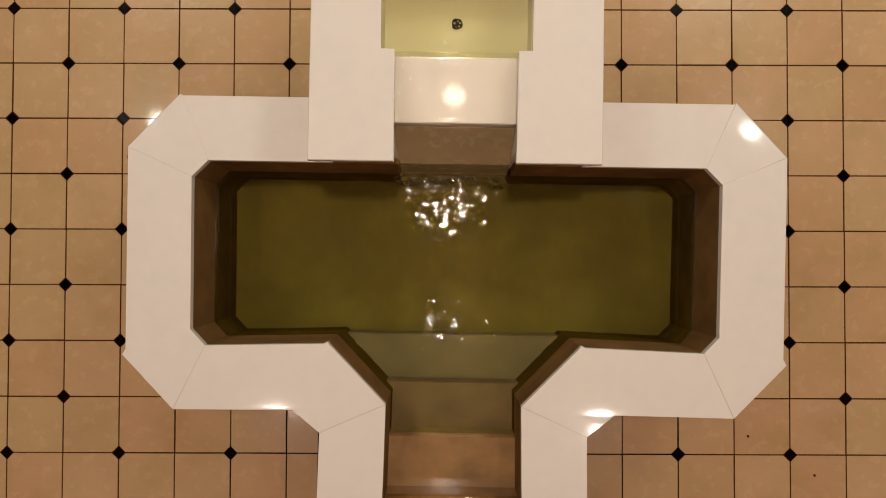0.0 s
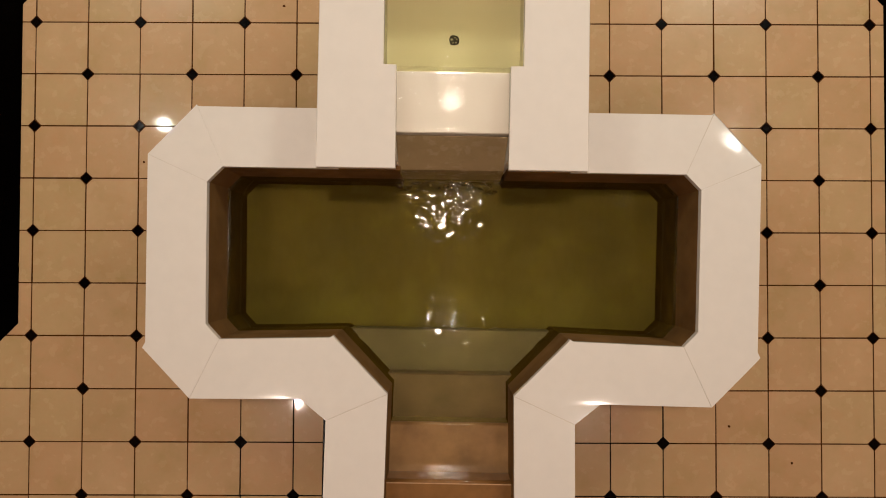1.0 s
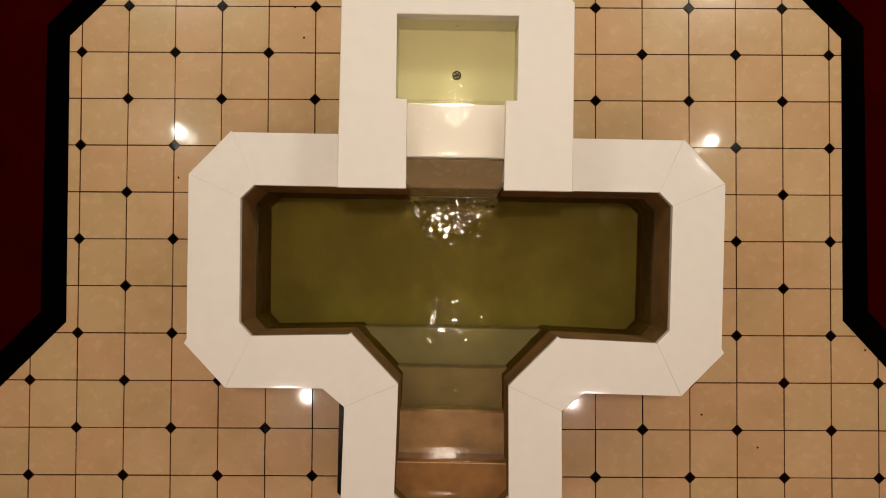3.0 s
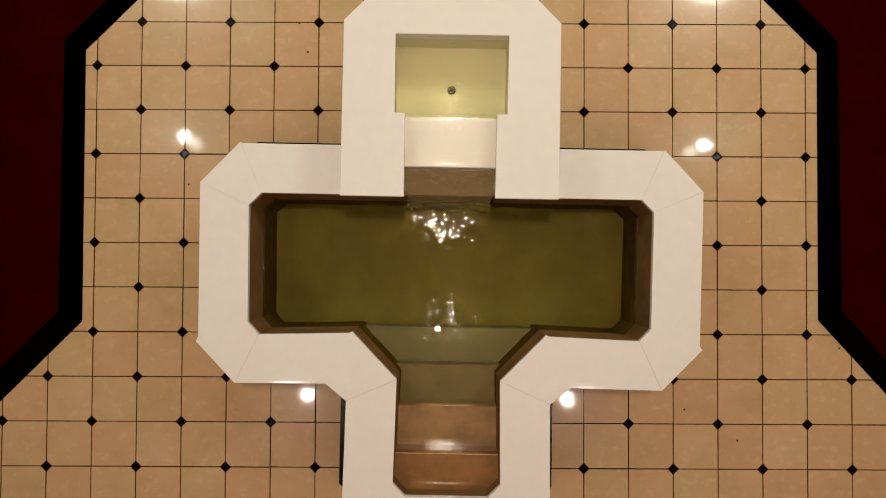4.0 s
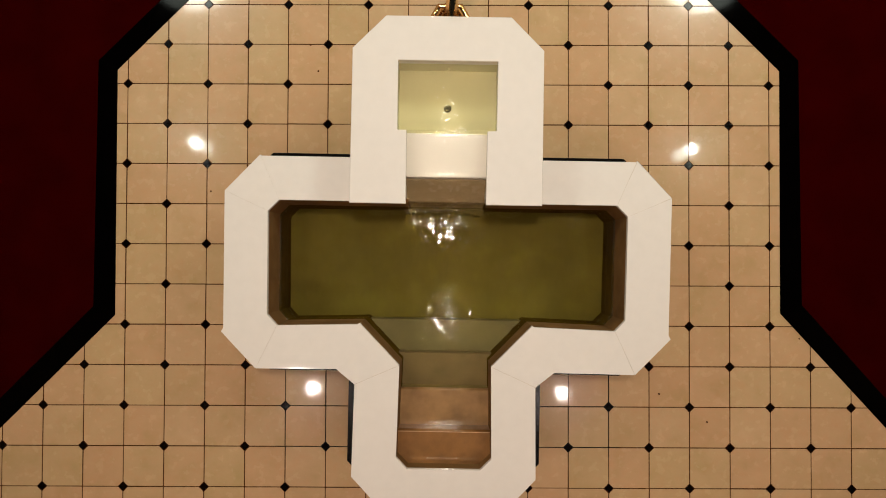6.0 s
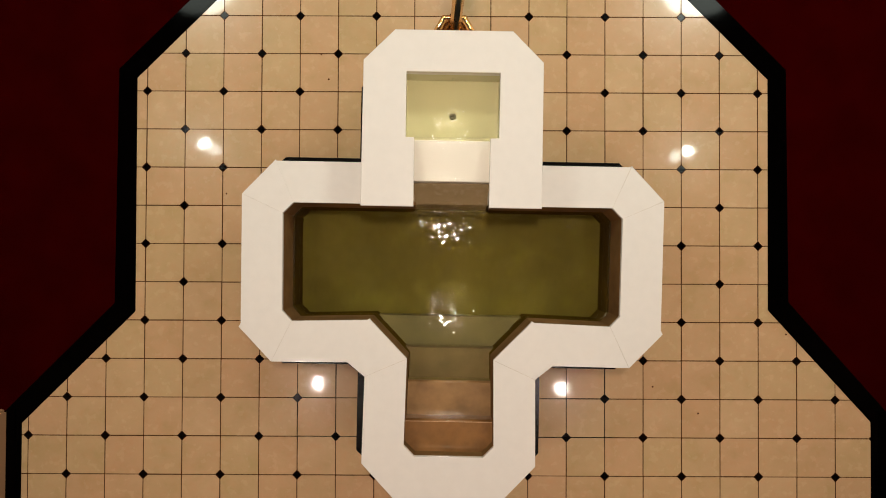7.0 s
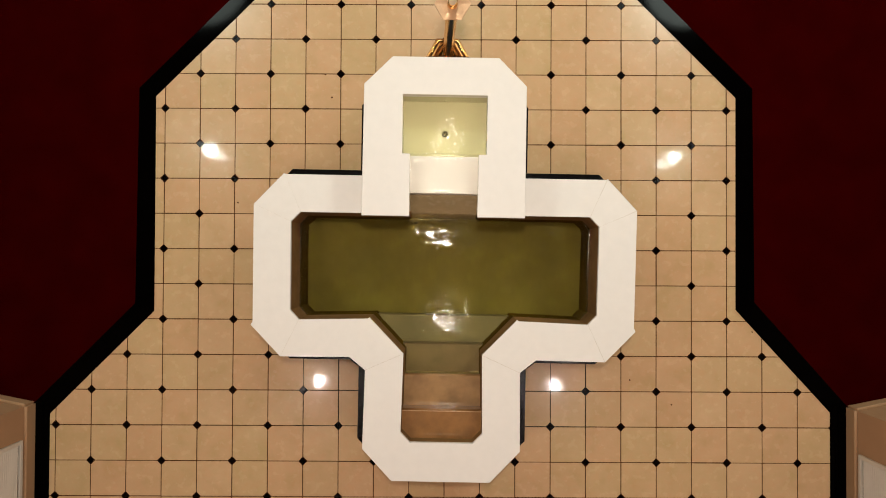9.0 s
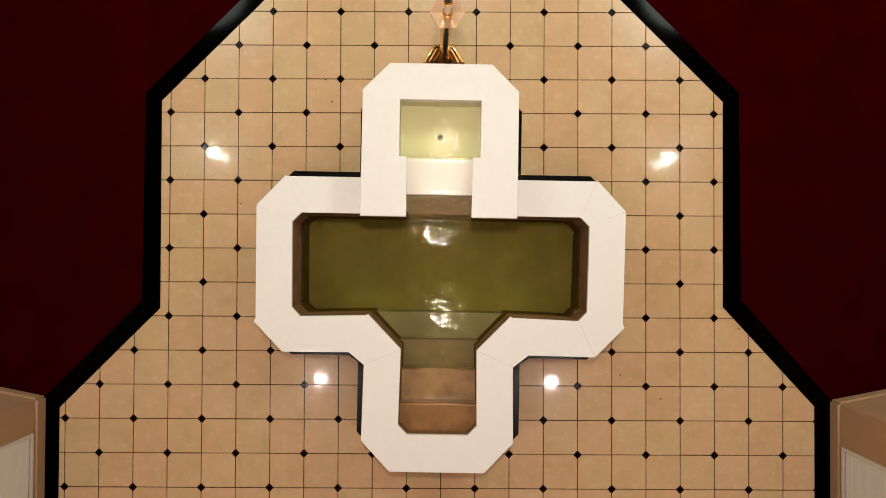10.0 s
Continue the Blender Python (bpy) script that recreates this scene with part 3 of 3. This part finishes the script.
def foam(name, rows, z, mat, label):
    """A thin uneven skin of bubbles, drawn as a strip of rows (x, y near, y far)."""
    bm, line = bmesh.new(), []
    for x, a, b in rows:
        line.append([bm.verts.new((x, a + (b - a) * k / 6, z + 0.009 * math.sin(math.pi * k / 6) * (0.5 + noise.noise((x * 30, k * 0.7, 3))))) for k in range(7)])
    for p, q in zip(line, line[1:]):
        for k in range(6):
            bm.faces.new((p[k], p[k + 1], q[k + 1], q[k]))
    ob = new(name, mesh_of(name, bm, mat, True))
    ob.matrix_world = FONT
    ob.visible_shadow = False
    return tagged(ob, label, "foam", kind="structure")


strip = []
for k in range(61):
    x = UP - 0.285 + 0.57 * k / 60
    end = abs(k - 30) / 30
    strip.append((x, 0.272, 0.215 - 0.025 * math.sqrt(max(0.0, 1 - abs(end - 0.75) * 4)) - 0.012 * noise.noise((k * 0.35, 2, 5))))
foam("water_foam_fall", strip, WATER + 0.004, MAT_FOAM, "broken foam where the falling water meets the pool")
ring = [(0.87 + 0.055 * math.cos(a), 0.165 - 0.04 * math.sin(a), 0.165 + 0.04 * math.sin(a)) for a in (math.pi * (1 - k / 24) for k in range(25))]
foam("water_foam_jet", ring, WATER + 0.004, MAT_SWELL, "faint swell of bubbles over a jet")

# ---- candle stand behind the font ----
stand = thing("candle_stand", "polished brass candle stand with hexagonal base and drip plate", "candle stand", pose(0.012, 1.672, 0))
foot = part("base", turned([(0.188, 0.0), (0.190, 0.012), (0.184, 0.022), (0.168, 0.026), (0.158, 0.022), (0.152, 0.010), (0.140, 0.010)], 6), MAT_CAST, stand)
part("base_tier", turned([(0.142, 0.010), (0.142, 0.034), (0.136, 0.046), (0.122, 0.050), (0.113, 0.044), (0.108, 0.030), (0.095, 0.030)], 6), MAT_CAST, foot)
part("base_tier", turned([(0.097, 0.030), (0.097, 0.058), (0.091, 0.072), (0.080, 0.077), (0.072, 0.070), (0.066, 0.058), (0.050, 0.100)], 6), MAT_CAST, foot)


def leaning(bm):
    for v in bm.verts:
        v.co.x += 0.024 * v.co.z
    return bm


part("post", leaning(turned([(0.044, 0.098), (0.042, 0.13), (0.042, 1.03), (0.050, 1.06), (0.030, 1.08)], 6)), MAT_BRASS, stand)
# dark strip standing in for dark surroundings mirrored in the brass
bm = box(-0.0125, -0.0385, 0.112, 0.0125, -0.0355, 1.028, None, 0.001)
part("dark_reflection", leaning(bm), MAT_DARK, stand, "dark strip painted as the reflection on the post's face")
part("drip_plate", leaning(turned([(0.030, 1.078), (0.110, 1.084), (0.127, 1.092), (0.128, 1.097), (0.126, 1.099), (0.090, 1.097), (0.030, 1.090)], 6)), MAT_COPPER, stand, "hexagonal copper-toned drip plate")
part("cup", leaning(turned([(0.036, 1.092), (0.034, 1.115), (0.030, 1.118), (0.030, 1.135), (0.033, 1.140)], 24)), MAT_BRASS, stand)
candle = thing("candle", "short cream wax candle with a brass follower in a stand", "candle", pose(0.0392, 1.672, 1.135))
part("wax", leaning(turned([(0.027, 0.0), (0.027, 0.150), (0.025, 0.153)], 24)), MAT_WAX, candle)
part("follower", leaning(turned([(0.031, 0.135), (0.031, 0.160), (0.022, 0.167), (0.014, 0.155)], 24)), MAT_BRASS, candle, "brass candle follower")
part("wick_well", leaning(turned([(0.013, 0.153), (0.021, 0.1675)], 20)), MAT_DARK, candle, "dark hollow at the top of the candle")

# ---- border tiles, floor tiles and insets ----


def band_pieces(parent, inner, outer, length, top, mat=MAT_BORDER):
    """Black tiles along a strip between two outlines."""
    for (a, b), (c, d) in zip(zip(inner, inner[1:]), zip(outer, outer[1:])):
        a, b, c, d = Vector(a), Vector(b), Vector(c), Vector(d)
        n = max(1, round((b - a).length / length))
        for k in range(n):
            quad = [a.lerp(b, k / n), a.lerp(b, (k + 1) / n), c.lerp(d, (k + 1) / n), c.lerp(d, k / n)]
            shape = inset(anticlockwise([tuple(p) for p in quad]), 0.0004)
            part("border_tile", prism(shape, -0.004, top), mat, parent)
        part("joint", prism([tuple(p) for p in (a, b, d, c)], -0.006, top - 0.0006), MAT_BORDER, parent)


border = tagged(new("trim_floor_border"), "black glazed tile border between tiles and carpet", "border", kind="structure")
band_pieces(border, L_IN, L_OUT, 0.61, 0.0035)
band_pieces(border, R_IN, R_OUT, 0.61, 0.0035)
font_band = tagged(new("trim_font_band"), "black glazed tile band round the foot of the font", "border", kind="structure")
font_band.matrix_world = FONT
loop_in = inset(BAND, 0.2)
basin_band = [(UP + x, y) for x, y in ((0.722, 0.68), (0.722, 1.245), (0.46, 1.51), (-0.46, 1.51), (-0.722, 1.245), (-0.722, 0.68))]
basin_band_in = [(UP + x, y) for x, y in ((0.53, 0.68), (0.53, 1.14), (0.36, 1.31), (-0.36, 1.31), (-0.53, 1.14), (-0.53, 0.68))]
band_pieces(font_band, basin_band, basin_band_in, 0.305, 0.0035, MAT_BAND)
band_pieces(font_band, BAND + BAND[:1], loop_in + loop_in[:1], 0.305, 0.0035, MAT_BAND)

GAP, CUT = 0.0037, 0.037


def tile_outline(even):
    h, c = T / 2 - GAP, CUT - GAP
    pts = []
    for sx, sy in ((-1, -1), (1, -1), (1, 1), (-1, 1)):
        if (sx == sy) == even:
            one, two = (sx * h, sy * (h - c)), (sx * (h - c), sy * h)
            pts += [one, two] if sx * sy > 0 else [two, one]
        else:
            pts.append((sx * h, sy * h))
    return pts


def chip(outline, top):
    bm = bmesh.new()
    rings = [[bm.verts.new((x, y, z)) for x, y in o] for o, z in ((outline, -0.005), (outline, top - 0.0006), (inset(outline, 0.0005), top))]
    n = len(outline)
    for a, b in zip(rings, rings[1:]):
        for i in range(n):
            bm.faces.new((a[i], a[(i + 1) % n], b[(i + 1) % n], b[i]))
    bm.faces.new(rings[-1])
    return bm


TILES = [mesh_of("tile", chip(tile_outline(e), 0.0), MAT_TILE) for e in (False, True)]
half = CUT - 0.0031
INSET = mesh_of("diamond_inset", chip([(half, 0), (0, half), (-half, 0), (0, -half)], 0.0), MAT_BLACK)
under = [tuple((FONT @ Vector((x, y, 0))).xy) for x, y in UNDER]
basin_under = [(0.35, 1.1), (-0.35, 1.1), (-0.35, 0.3), (0.35, 0.3)]
rng = random.Random(4)
far_bm, far_black = bmesh.new(), bmesh.new()
for i in range(-12, 13):
    for j in range(-20, 20):
        x, y = (i + 0.5) * T, (j + 0.5) * T
        corners = [(x + sx * T * 0.48, y + sy * T * 0.48) for sx in (-1, 1) for sy in (-1, 1)]
        shown = any(inside(c, TILED) for c in corners)
        hidden = all(inside(c, under) or inside(c, basin_under) for c in corners)
        if shown and not hidden:
            turn = pose(x + rng.gauss(0, 0.0005), y + rng.gauss(0, 0.0005), 0, rng.uniform(-0.07, 0.07), rng.uniform(-0.07, 0.07), rng.gauss(0, 0.10))
            if -2.4 < y < 2.6:
                tile = new("tile", TILES[(i + j) % 2 == 0])
                tile.parent, tile.matrix_basis = floor, turn
            else:
                bm = chip([tuple(Vector(p)) for p in tile_outline((i + j) % 2 == 0)], 0.0)
                bm.transform(turn)
                spare = bpy.data.meshes.new("spare")
                bm.to_mesh(spare), bm.free()
                far_bm.from_mesh(spare)
                bpy.data.meshes.remove(spare)
        p = (i * T, j * T)
        if (i + j) % 2 == 0 and inside(p, TILED) and not inside(p, under) and not inside(p, basin_under):
            if -2.4 < p[1] < 2.6:
                d = new("diamond_inset", INSET)
                d.parent, d.location = floor, (*p, 0.0002)
            else:
                prism([(p[0] + half, p[1]), (p[0], p[1] + half), (p[0] - half, p[1]), (p[0], p[1] - half)], -0.004, 0.0, far_black)
tagged(part("outer_tiles", far_bm, MAT_TILE, floor), kind="stuff")
tagged(part("outer_insets", far_black, MAT_BLACK, floor), kind="stuff")

# ---- specks of dirt on the tiles ----
rng = random.Random(9)
for x, y in ((-1.05, 1.52), (-1.80, 0.40), (1.96, -1.33), (1.60, -1.12), (2.66, -0.70), (-1.62, -0.36), (1.02, 2.30), (-0.99, 1.32)):
    bm = turned([(0.007, 0.0), (0.0075, 0.002), (0.0045, 0.004)], 7, spin=rng.uniform(0, 6))
    for v in bm.verts:
        v.co.x *= rng.uniform(0.6, 1.3)
    speck = new("dirt_speck", mesh_of("dirt_speck", bm, MAT_GROUT))
    speck.location = (x, y, 0.0)
    tagged(speck, "tiny brown speck of dirt on the tiles", "dirt", "dirt specks")
